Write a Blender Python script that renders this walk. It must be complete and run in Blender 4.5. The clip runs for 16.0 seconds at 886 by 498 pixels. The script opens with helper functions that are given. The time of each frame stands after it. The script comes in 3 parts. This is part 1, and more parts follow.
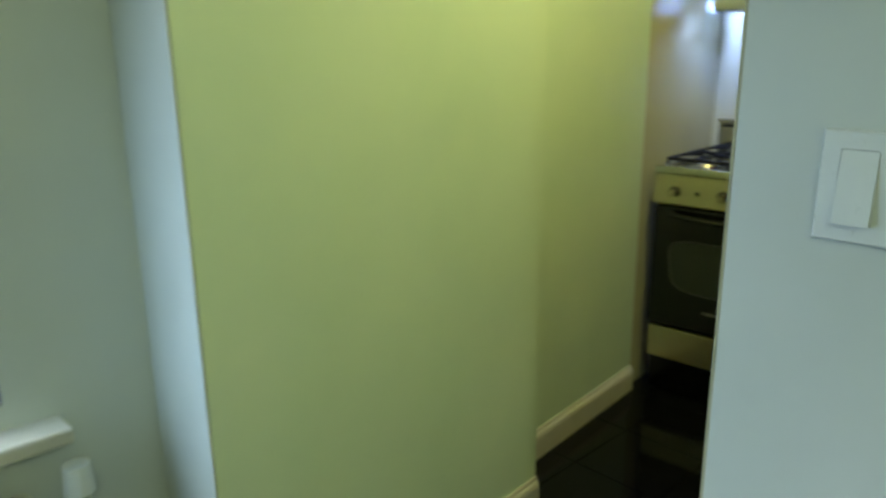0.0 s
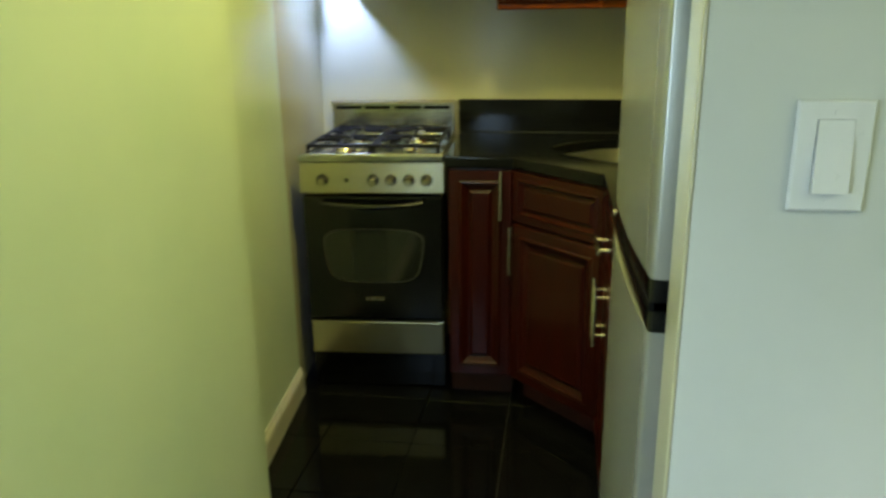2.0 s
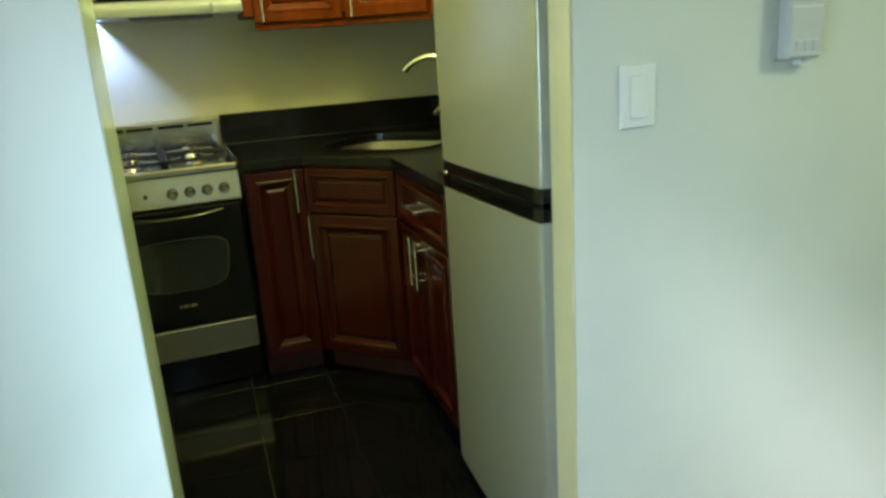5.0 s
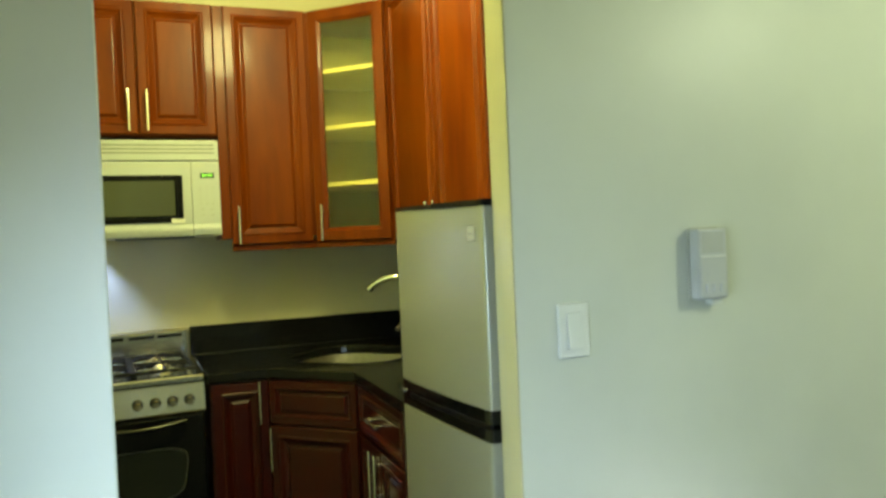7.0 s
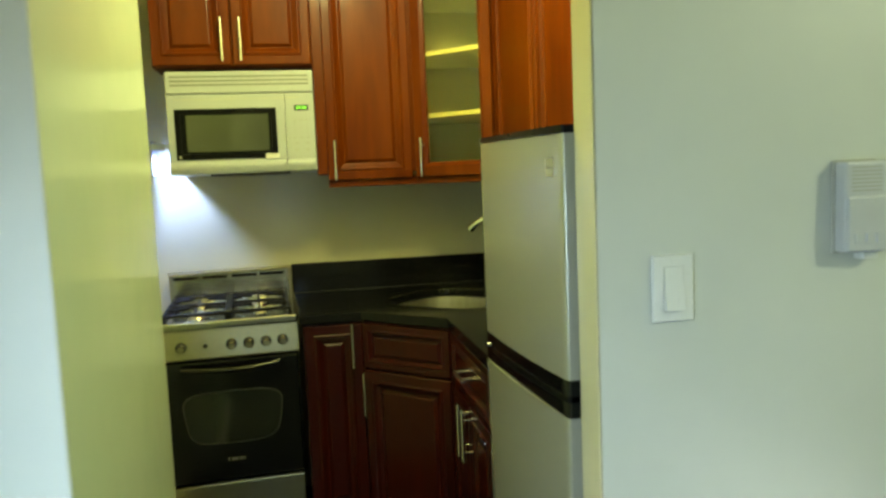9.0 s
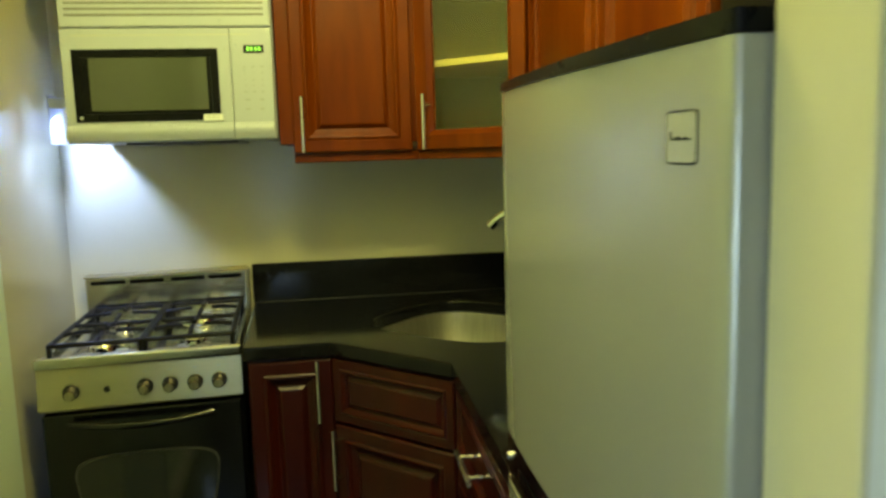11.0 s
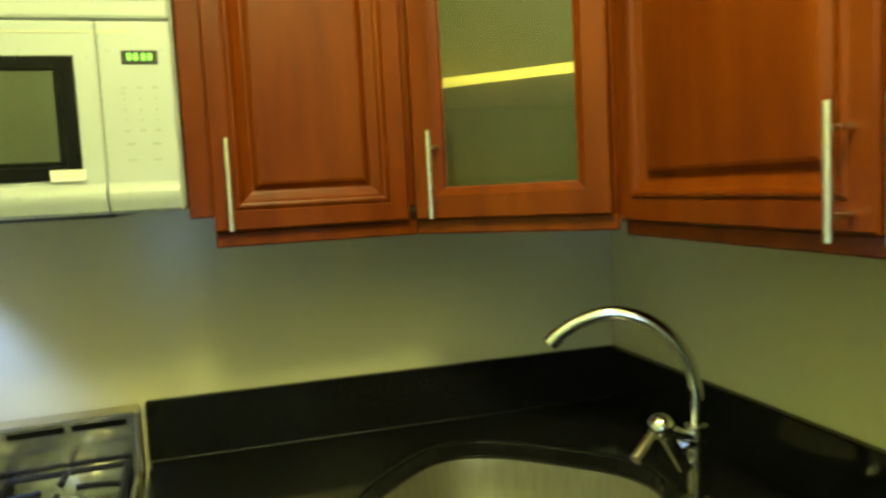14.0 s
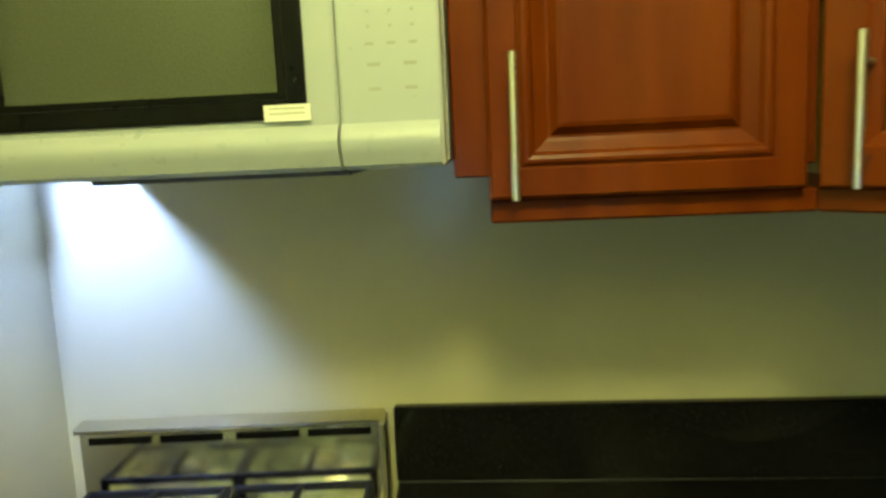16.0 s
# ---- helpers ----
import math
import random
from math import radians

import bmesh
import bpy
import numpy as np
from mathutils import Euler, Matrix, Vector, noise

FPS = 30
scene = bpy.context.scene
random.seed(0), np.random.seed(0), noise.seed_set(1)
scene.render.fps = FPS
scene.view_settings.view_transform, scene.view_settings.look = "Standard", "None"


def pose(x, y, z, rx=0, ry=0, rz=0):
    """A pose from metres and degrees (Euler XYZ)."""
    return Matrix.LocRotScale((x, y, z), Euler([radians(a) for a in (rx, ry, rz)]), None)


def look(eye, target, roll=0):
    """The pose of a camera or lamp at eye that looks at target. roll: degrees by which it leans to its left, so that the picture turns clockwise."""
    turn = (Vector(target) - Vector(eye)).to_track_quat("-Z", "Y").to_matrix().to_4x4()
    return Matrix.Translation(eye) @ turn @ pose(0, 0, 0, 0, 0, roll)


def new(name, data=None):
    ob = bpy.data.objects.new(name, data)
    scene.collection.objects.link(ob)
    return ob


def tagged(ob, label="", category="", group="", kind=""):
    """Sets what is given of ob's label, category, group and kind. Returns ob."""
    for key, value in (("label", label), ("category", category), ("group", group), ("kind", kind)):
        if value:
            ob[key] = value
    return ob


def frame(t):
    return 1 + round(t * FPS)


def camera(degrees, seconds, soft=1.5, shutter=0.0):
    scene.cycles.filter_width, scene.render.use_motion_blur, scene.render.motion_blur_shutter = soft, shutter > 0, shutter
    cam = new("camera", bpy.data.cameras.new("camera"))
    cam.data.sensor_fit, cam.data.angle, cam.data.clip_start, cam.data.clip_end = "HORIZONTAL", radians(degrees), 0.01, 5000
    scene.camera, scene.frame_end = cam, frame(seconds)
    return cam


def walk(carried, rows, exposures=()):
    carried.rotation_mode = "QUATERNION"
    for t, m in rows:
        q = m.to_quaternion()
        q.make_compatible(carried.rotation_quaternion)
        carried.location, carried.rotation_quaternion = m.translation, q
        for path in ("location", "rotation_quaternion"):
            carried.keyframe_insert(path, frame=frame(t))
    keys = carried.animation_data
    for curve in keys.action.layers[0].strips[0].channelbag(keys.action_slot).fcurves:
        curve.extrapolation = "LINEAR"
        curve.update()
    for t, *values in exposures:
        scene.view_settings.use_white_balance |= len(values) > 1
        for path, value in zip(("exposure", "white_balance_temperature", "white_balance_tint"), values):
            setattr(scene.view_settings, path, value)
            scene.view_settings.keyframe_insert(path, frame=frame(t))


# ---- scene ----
cam = camera(61.8, 16.0, soft=2.8, shutter=0.5)
PATH = [
    (0, (1.448, -3.099, 1.338), (0.053, -1.765, 0.815), -0.6),
    (0.5, (1.291, -3.165, 1.344), (0.231, -1.553, 0.814), -2.45),
    (1, (1.177, -3.195, 1.353), (0.395, -1.432, 0.823), -2.2),
    (1.5, (1.05, -3.165, 1.324), (0.518, -1.327, 0.741), -0.1),
    (2, (0.919, -3.097, 1.33), (0.619, -1.204, 0.756), -0.7),
    (2.5, (0.781, -3.035, 1.322), (0.858, -1.109, 0.79), -1.4),
    (3, (0.65, -3.019, 1.302), (1.05, -1.173, 0.643), -3.7),
    (5.5, (0.379, -3.614, 1.356), (1.004, -1.771, 0.897), -3.5),
    (6, (0.36, -3.654, 1.384), (1.053, -1.797, 1.117), -3.2),
    (6.5, (0.361, -3.665, 1.406), (1.08, -1.803, 1.278), -3.1),
    (7, (0.363, -3.660, 1.408), (1.092, -1.798, 1.377), -2.5),
    (7.5, (0.345, -3.704, 1.422), (1.102, -1.854, 1.482), -2.0),
    (7.8, (0.352, -3.694, 1.414), (1.119, -1.847, 1.438), -3.0),
    (8, (0.357, -3.687, 1.409), (1.08, -1.822, 1.376), -3.8),
    (8.5, (0.461, -3.605, 1.398), (0.901, -1.659, 1.26), -3.1),
    (11, (0.803, -2.596, 1.410), (1.081, -0.632, 1.148), -1.7),
    (11.5, (0.796, -2.403, 1.413), (1.319, -0.496, 1.128), -1.6),
    (12, (0.730, -2.230, 1.440), (1.544, -0.417, 1.228), -1.4),
    (12.5, (0.726, -2.071, 1.436), (1.683, -0.328, 1.225), 0.6),
    (13, (0.755, -1.918, 1.469), (1.624, -0.125, 1.298), 0.1),
    (13.5, (0.744, -1.815, 1.477), (1.435, 0.054, 1.302), -1.5),
    (14, (0.719, -1.71, 1.478), (1.256, 0.209, 1.307), -3.0),
    (14.5, (0.679, -1.615, 1.489), (1.064, 0.335, 1.266), -2.8),
    (15, (0.719, -1.514, 1.49), (0.793, 0.47, 1.25), -1.5),
    (15.5, (0.749, -1.369, 1.484), (0.603, 0.603, 1.184), -1.7),
    (16, (0.699, -1.203, 1.490), (0.537, 0.769, 1.193), -2.7),
]
walk(cam, [(t, look(eye, target, roll)) for t, eye, target, roll in PATH],
     exposures=[(0, -0.55, 6100, 10), (0.5, -0.5, 6050, 10), (1.5, -0.25, 6600, 10), (3.0, 0.12, 6800, 10), (5.5, 0.15, 6450, 10), (6.5, 0.08, 6650, 10), (7.5, 0.1, 6950, 10), (8.5, 0.03, 6900, 10),
                (11.0, 0.0, 6950, 10), (12.0, 0.1, 6900, 10), (13.0, 0.08, 6600, 10), (13.5, 0.32, 6450, 10), (14.0, 0.45, 6400, 10), (15.0, 0.38, 6400, 10), (16.0, 0.2, 6450, 10)])

# ---- light ----
world = bpy.data.worlds.new("world")
scene.world = world
world.use_nodes = True
sky = world.node_tree.nodes.new("ShaderNodeTexSky")
sky.sky_type, sky.sun_disc = "NISHITA", False
sky.sun_elevation, sky.sun_rotation = radians(37.7), radians(245)
world.node_tree.links.new(sky.outputs["Color"], world.node_tree.nodes["Background"].inputs["Color"])
world.node_tree.nodes["Background"].inputs["Strength"].default_value = 0.12
scene.view_settings.exposure = 0.0


def area_lamp(name, m, sx, sy, power, color, spread=180):
    data = bpy.data.lights.new(name, "AREA")
    data.shape, data.size, data.size_y = "RECTANGLE", sx, sy
    data.energy, data.color, data.spread = power, color, radians(spread)
    ob = new(name, data)
    ob.matrix_world = m
    return ob


def bulb(name, place, radius, power, color):
    data = bpy.data.lights.new(name, "POINT")
    data.shadow_soft_size, data.energy, data.color = radius, power, color
    ob = new(name, data)
    ob.location = place
    return ob


KITCHEN_LIGHT = (1.0, 0.985, 0.38)
ROOM_LIGHT = (0.86, 1.0, 0.68)
sun = bpy.data.lights.new("sun", "SUN")
sun.energy, sun.angle, sun.color = 5.0, radians(9), (0.90, 0.95, 1.0)
new("sun", sun).matrix_world = look((-1.36, -0.63, 1.16), (0, 0, 0))
# kitchen ceiling fixture, living room ceiling fixture, sky through the window, added light for an unseen source beside
# the microwave
bulb("kitchen_ceiling_lamp", (0.79, -1.50, 2.54), 0.14, 78, KITCHEN_LIGHT)
bulb("room_pendant_lamp", (2.70, -3.60, 2.25), 0.07, 46, ROOM_LIGHT)
area_lamp("window_sky_light", look((-0.03, -3.41, 1.12), (0.75, -2.3, 0.20)), 1.0, 0.7, 11, (0.50, 0.74, 1.0), 130)
area_lamp("side_glow_light", look((0.005, -0.22, 1.548), (0.09, 0, 1.14)), 0.03, 0.03, 7.0, (0.30, 0.43, 1.0), 165)


# ---- materials ----
def material(name, color, rough=0.5, metal=0.0, vary=0.08, scale=6.0, bump=0.0, bump_scale=60.0, stretch=(1, 1, 1), rough_vary=0.08, spec=0.5, coat=0.0, color2=None, emit=None):
    m = bpy.data.materials.new(name)
    m.use_nodes = True
    nt = m.node_tree
    b = nt.nodes["Principled BSDF"]
    link = nt.links.new
    tc = nt.nodes.new("ShaderNodeTexCoord")
    mp = nt.nodes.new("ShaderNodeMapping")
    mp.inputs["Scale"].default_value = stretch
    link(tc.outputs["Object"], mp.inputs["Vector"])
    n1 = nt.nodes.new("ShaderNodeTexNoise")
    n1.inputs["Scale"].default_value, n1.inputs["Detail"].default_value = scale, 6
    n2 = nt.nodes.new("ShaderNodeTexNoise")
    n2.inputs["Scale"].default_value, n2.inputs["Detail"].default_value = bump_scale, 4
    link(mp.outputs["Vector"], n1.inputs["Vector"])
    link(mp.outputs["Vector"], n2.inputs["Vector"])
    ramp = nt.nodes.new("ShaderNodeValToRGB")
    lo = [c * (1 - vary) for c in color]
    hi = list(color2) if color2 else [min(1, c * (1 + vary)) for c in color]
    ramp.color_ramp.elements[0].position, ramp.color_ramp.elements[1].position = 0.3, 0.7
    ramp.color_ramp.elements[0].color = (*lo, 1)
    ramp.color_ramp.elements[1].color = (*hi, 1)
    link(n1.outputs["Fac"], ramp.inputs["Fac"])
    link(ramp.outputs["Color"], b.inputs["Base Color"])
    rr = nt.nodes.new("ShaderNodeMapRange")
    rr.inputs["To Min"].default_value, rr.inputs["To Max"].default_value = max(0.02, rough - rough_vary), min(1, rough + rough_vary)
    link(n2.outputs["Fac"], rr.inputs["Value"])
    link(rr.outputs["Result"], b.inputs["Roughness"])
    b.inputs["Metallic"].default_value = metal
    b.inputs["Specular IOR Level"].default_value = spec
    b.inputs["Coat Weight"].default_value = coat
    b.inputs["Coat Roughness"].default_value = 0.12
    if bump:
        bp = nt.nodes.new("ShaderNodeBump")
        bp.inputs["Strength"].default_value, bp.inputs["Distance"].default_value = bump, 0.002
        link(n2.outputs["Fac"], bp.inputs["Height"])
        link(bp.outputs["Normal"], b.inputs["Normal"])
    if emit:
        b.inputs["Emission Color"].default_value = (*emit[:3], 1)
        b.inputs["Emission Strength"].default_value = emit[3]
    return m


def glass_material(name, color, rough=0.0, mix=1.0):
    m = bpy.data.materials.new(name)
    m.use_nodes = True
    nt = m.node_tree
    b = nt.nodes["Principled BSDF"]
    b.inputs["Base Color"].default_value = (*color, 1)
    b.inputs["Roughness"].default_value = rough
    b.inputs["Transmission Weight"].default_value = mix
    b.inputs["IOR"].default_value = 1.45
    return m


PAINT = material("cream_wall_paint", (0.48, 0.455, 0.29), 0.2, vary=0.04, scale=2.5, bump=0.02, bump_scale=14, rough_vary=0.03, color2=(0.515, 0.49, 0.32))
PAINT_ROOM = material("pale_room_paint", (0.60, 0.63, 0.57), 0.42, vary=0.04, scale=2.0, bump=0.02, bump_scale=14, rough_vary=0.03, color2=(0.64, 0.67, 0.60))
# wall cream made brighter and greener to carry the light on the near walls
PAINT_LIT = material("lit_cream_paint", (0.62, 0.77, 0.58), 0.18, vary=0.04, scale=2.2, bump=0.02, bump_scale=14, rough_vary=0.03, color2=(0.68, 0.80, 0.61))
CEIL = material("ceiling_paint", (0.52, 0.50, 0.38), 0.7, vary=0.04, scale=2, bump=0.15, bump_scale=120)
TRIM = material("trim_paint", (0.60, 0.58, 0.48), 0.35, vary=0.06, scale=9, bump=0.1)
TILE = material("black_floor_tile", (0.004, 0.004, 0.0045), 0.09, vary=0.5, scale=14, bump=0.03, bump_scale=30, rough_vary=0.05, spec=0.2)
GROUT = material("floor_grout", (0.05, 0.05, 0.048), 0.8, vary=0.2, scale=30, bump=0.3)
ROOM_FLOOR = material("dark_wood_floor", (0.06, 0.035, 0.02), 0.35, vary=0.3, scale=3, stretch=(1, 12, 1), bump=0.1)
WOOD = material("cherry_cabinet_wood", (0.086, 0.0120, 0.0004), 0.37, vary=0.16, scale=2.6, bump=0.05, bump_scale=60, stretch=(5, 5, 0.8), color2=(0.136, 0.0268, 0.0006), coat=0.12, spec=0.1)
# cherry wood again, with the shade on the low fronts put into its colour
WOOD_SHADED = material("shaded_cherry_wood", (0.026, 0.0026, 0.0013), 0.32, vary=0.15, scale=2.6, bump=0.05, bump_scale=60, stretch=(5, 5, 0.8), color2=(0.037, 0.0040, 0.0016), coat=0.35, spec=0.2)
WOOD_IN = material("cabinet_inside", (0.27, 0.24, 0.085), 0.5, vary=0.08, scale=4)
SHELF = material("shelf_edge_wood", (0.44, 0.39, 0.15), 0.45, vary=0.08, scale=20)
# near-black that stands for shade on the cabinet end turned from the lamp
END_SHADE = material("end_panel_shade", (0.008, 0.006, 0.005), 0.5, vary=0.3, scale=12, spec=0.2)
DARKWOOD = material("dark_toe_kick_wood", (0.05, 0.012, 0.007), 0.5, vary=0.3, scale=10)
GRANITE = material("black_granite", (0.004, 0.004, 0.0045), 0.1, vary=0.5, scale=260, rough_vary=0.04, spec=0.3, color2=(0.010, 0.010, 0.0105))
STEEL = material("brushed_steel", (0.54, 0.50, 0.34), 0.3, 1.0, vary=0.06, scale=20, stretch=(1, 40, 40), bump=0.03, bump_scale=90)
BASIN = material("satin_sink_steel", (0.36, 0.35, 0.30), 0.5, 1.0, vary=0.1, scale=12, stretch=(6, 6, 0.3), bump=0.03, bump_scale=90)
POLISHED = material("polished_hob_steel", (0.58, 0.57, 0.52), 0.16, 1.0, vary=0.05, scale=8, bump=0.25, bump_scale=9, rough_vary=0.05)
CHROME = material("polished_chrome", (0.64, 0.64, 0.62), 0.08, 1.0, vary=0.03, scale=10, rough_vary=0.04)
NICKEL = material("satin_nickel", (0.72, 0.68, 0.58), 0.26, 1.0, vary=0.02, scale=10, bump_scale=12, rough_vary=0.03)
FRIDGE = material("silver_fridge_enamel", (0.37, 0.37, 0.305), 0.27, 0.45, vary=0.015, scale=1.5, rough_vary=0.0)
BLACK = material("black_enamel", (0.003, 0.003, 0.0034), 0.18, vary=0.3, scale=20)
BLACKPL = material("black_plastic", (0.014, 0.014, 0.015), 0.35, vary=0.3, scale=30)
JET = material("matt_black_trim", (0.003, 0.003, 0.0035), 0.3, vary=0.2, scale=30, spec=0.12)
IRON = material("cast_iron", (0.006, 0.006, 0.006), 0.5, vary=0.3, scale=60, spec=0.15, bump=0.3, bump_scale=200)
WHITEPL = material("white_appliance_plastic", (0.36, 0.40, 0.43), 0.3, vary=0.03, scale=5)
SWITCHPL = material("white_switch_plastic", (0.72, 0.74, 0.70), 0.3, vary=0.02, scale=20)
INTERCOM = material("grey_white_plastic", (0.52, 0.54, 0.55), 0.35, vary=0.03, scale=20)
GREYPL = material("grey_marking", (0.42, 0.43, 0.36), 0.5, vary=0.1)
KEYPRINT = material("pale_key_print", (0.30, 0.32, 0.31), 0.5, vary=0.1)
BADGE = material("dull_badge_print", (0.16, 0.16, 0.14), 0.5, vary=0.1)
OVENGLASS = material("oven_window_glass", (0.012, 0.014, 0.012), 0.06, vary=0.1, scale=5, spec=0.8)
MWGLASS = material("microwave_window_mesh", (0.055, 0.062, 0.04), 0.12, vary=0.15, scale=400, spec=0.6)
SEALANT = material("dark_sealant", (0.006, 0.006, 0.006), 0.4, vary=0.3, scale=40)
RIM = material("grey_printed_rim", (0.05, 0.052, 0.046), 0.3, vary=0.2, scale=40)
BADGEFACE = material("silver_badge_foil", (0.37, 0.37, 0.29), 0.3, 0.3, vary=0.03, scale=20)
DIGIT = material("lit_digit", (0.2, 0.6, 0.1), 0.3, emit=(0.25, 1.0, 0.08, 0.9))
PANE = glass_material("clear_glass", (0.95, 0.97, 0.93))
FROST = glass_material("cabinet_glass", (0.92, 0.90, 0.62), 0.03)


# ---- mesh helpers ----
def box(bm, x0, x1, y0, y1, z0, z1, bevel=0.0, seg=1):
    r = bmesh.ops.create_cube(bm, size=1.0, matrix=Matrix.Translation(((x0 + x1) / 2, (y0 + y1) / 2, (z0 + z1) / 2)) @ Matrix.Diagonal((x1 - x0, y1 - y0, z1 - z0, 1)))
    if bevel:
        edges = list({e for v in r["verts"] for e in v.link_edges})
        bmesh.ops.bevel(bm, geom=edges, offset=bevel, segments=seg, affect="EDGES", profile=0.5)
    return bm


def solid(x0, x1, y0, y1, z0, z1, bevel=0.0, seg=1):
    return box(bmesh.new(), x0, x1, y0, y1, z0, z1, bevel, seg)


def rod(bm, a, b, r, seg=12, r2=None):
    a, b = Vector(a), Vector(b)
    d = b - a
    m = Matrix.Translation((a + b) / 2) @ d.to_track_quat("Z", "Y").to_matrix().to_4x4()
    bmesh.ops.create_cone(bm, cap_ends=True, segments=seg, radius1=r, radius2=r if r2 is None else r2, depth=d.length, matrix=m)
    return bm


def tube(bm, points, r, seg=12, radii=None):
    """A swept round tube along a smooth line of points."""
    pts = [Vector(p) for p in points]
    rings = []
    up = Vector((0.123, 0.93, 0.31))
    for i, p in enumerate(pts):
        d = (pts[min(i + 1, len(pts) - 1)] - pts[max(i - 1, 0)]).normalized()
        side = d.cross(up).normalized()
        top = side.cross(d).normalized()
        rr = radii[i] if radii else r
        rings.append([bm.verts.new(p + rr * (math.cos(a) * side + math.sin(a) * top)) for a in [2 * math.pi * k / seg for k in range(seg)]])
    for a, b in zip(rings, rings[1:]):
        for k in range(seg):
            bm.faces.new((a[k], a[(k + 1) % seg], b[(k + 1) % seg], b[k]))
    bm.faces.new(rings[0][::-1])
    bm.faces.new(rings[-1])
    return bm


def prism(points, z0, z1, bevel=0.0):
    """An upright block over a plan outline."""
    bm = bmesh.new()
    lo = [bm.verts.new((x, y, z0)) for x, y in points]
    hi = [bm.verts.new((x, y, z1)) for x, y in points]
    bm.faces.new(lo[::-1])
    top = bm.faces.new(hi)
    n = len(points)
    for i in range(n):
        bm.faces.new((lo[i], lo[(i + 1) % n], hi[(i + 1) % n], hi[i]))
    bmesh.ops.recalc_face_normals(bm, faces=bm.faces)
    if bevel:
        bmesh.ops.bevel(bm, geom=list(bm.edges), offset=bevel, segments=2, affect="EDGES", profile=0.5)
    return bm


def rings(bm, x0, x1, z0, z1, profile, cap=True):
    """Nested rectangles facing -y: profile of (inset, y); a stepped or moulded face."""
    loops = []
    for inset, y in profile:
        loops.append([bm.verts.new(c) for c in ((x0 + inset, y, z0 + inset), (x1 - inset, y, z0 + inset), (x1 - inset, y, z1 - inset), (x0 + inset, y, z1 - inset))])
    for a, b in zip(loops, loops[1:]):
        for k in range(4):
            bm.faces.new((a[k], a[(k + 1) % 4], b[(k + 1) % 4], b[k]))
    if cap:
        bm.faces.new(loops[-1])
    return loops


def finish(bm, name, mat, smooth=False):
    bmesh.ops.recalc_face_normals(bm, faces=bm.faces)
    me = bpy.data.meshes.new(name)
    bm.to_mesh(me)
    bm.free()
    me.materials.append(mat)
    if smooth:
        me.polygons.foreach_set("use_smooth", [True] * len(me.polygons))
        me.set_sharp_from_angle(angle=radians(40))
    return me


def part(name, bm, mat, parent, label="", smooth=False):
    ob = new(name, finish(bm, name, mat, smooth))
    ob.parent = parent
    if label:
        tagged(ob, label)
    return ob


def thing(name, m, label, category, group=""):
    ob = new(name)
    ob.empty_display_size = 0.1
    ob.matrix_world = m
    return tagged(ob, label, category, group)


def structure(name, bm, mat, label, category="wall"):
    return tagged(new(name, finish(bm, name, mat)), label, category, "", "structure")


# ---- structure: kitchen at the back, living room in front of it ----
CEIL_Z = 2.74
JX, JY0, JY1 = 1.062, -2.27, -2.18
AX, AY = 0.305, -2.580
BX, BY = 0.220, -1.553
WX0, WX1 = -0.085, 0.066
WFX = 0.08
structure("floor", solid(-0.3, 3.6, -5.6, 0.15, -0.12, -0.012), GROUT, "dark grouted floor bed under black tiles", "floor")
structure("ceiling", solid(-0.3, 3.6, -5.6, 0.15, CEIL_Z, CEIL_Z + 0.1), CEIL, "plain cream painted ceiling", "ceiling")
structure("wall_north", solid(-0.25, 1.80, 0.0, 0.15, -0.012, CEIL_Z), PAINT, "cream painted kitchen wall behind the stove and sink")
structure("wall_east", solid(1.645, 1.80, JY1 - 0.002, 0.0, -0.012, CEIL_Z), PAINT, "cream painted kitchen wall beside the sink and refrigerator")
# light on the near wall is in its colour; the shaded recess keeps plain cream
structure("wall_west", prism([(-0.25, BY), (WX1, BY), (-0.021, -0.66), (-0.25, -0.66)], -0.012, CEIL_Z), PAINT_LIT, "cream painted kitchen wall beside the stove")
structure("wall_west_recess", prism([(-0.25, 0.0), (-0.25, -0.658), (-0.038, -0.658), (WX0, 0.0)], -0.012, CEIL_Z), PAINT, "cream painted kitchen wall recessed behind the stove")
structure("wall_partition", prism([(-0.25, BY), (-0.25, AY + 0.001), (AX - 0.001, AY + 0.001), (BX, BY)], -0.012, CEIL_Z), PAINT_LIT, "glossy cream painted wall end leading into the kitchen")
structure("wall_pier_face", solid(WFX, AX, AY - 0.005, AY, -0.012, CEIL_Z, 0.002), PAINT_ROOM, "pale painted wall face lit by the window")
structure("wall_switch", solid(JX + 0.005, 3.6, JY0 + 0.001, JY1 - 0.004, -0.012, CEIL_Z), PAINT_ROOM, "pale painted wall with light switch beside the kitchen opening")
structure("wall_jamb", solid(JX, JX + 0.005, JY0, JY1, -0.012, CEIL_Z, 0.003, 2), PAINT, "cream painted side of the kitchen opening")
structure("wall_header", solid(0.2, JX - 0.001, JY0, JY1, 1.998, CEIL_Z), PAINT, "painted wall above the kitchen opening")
WY0, WY1, WZ0, WZ1 = -3.95, -2.845, 0.75, 2.15
bmw = bmesh.new()
box(bmw, -0.15, WFX, WY1, AY, -0.012, CEIL_Z)
box(bmw, -0.15, WFX, -5.6, WY0, -0.012, CEIL_Z)
box(bmw, -0.15, WFX, WY0, WY1, -0.012, WZ0)
box(bmw, -0.15, WFX, WY0, WY1, WZ1, CEIL_Z)
structure("wall_window", bmw, PAINT_ROOM, "pale painted living room wall around the window")
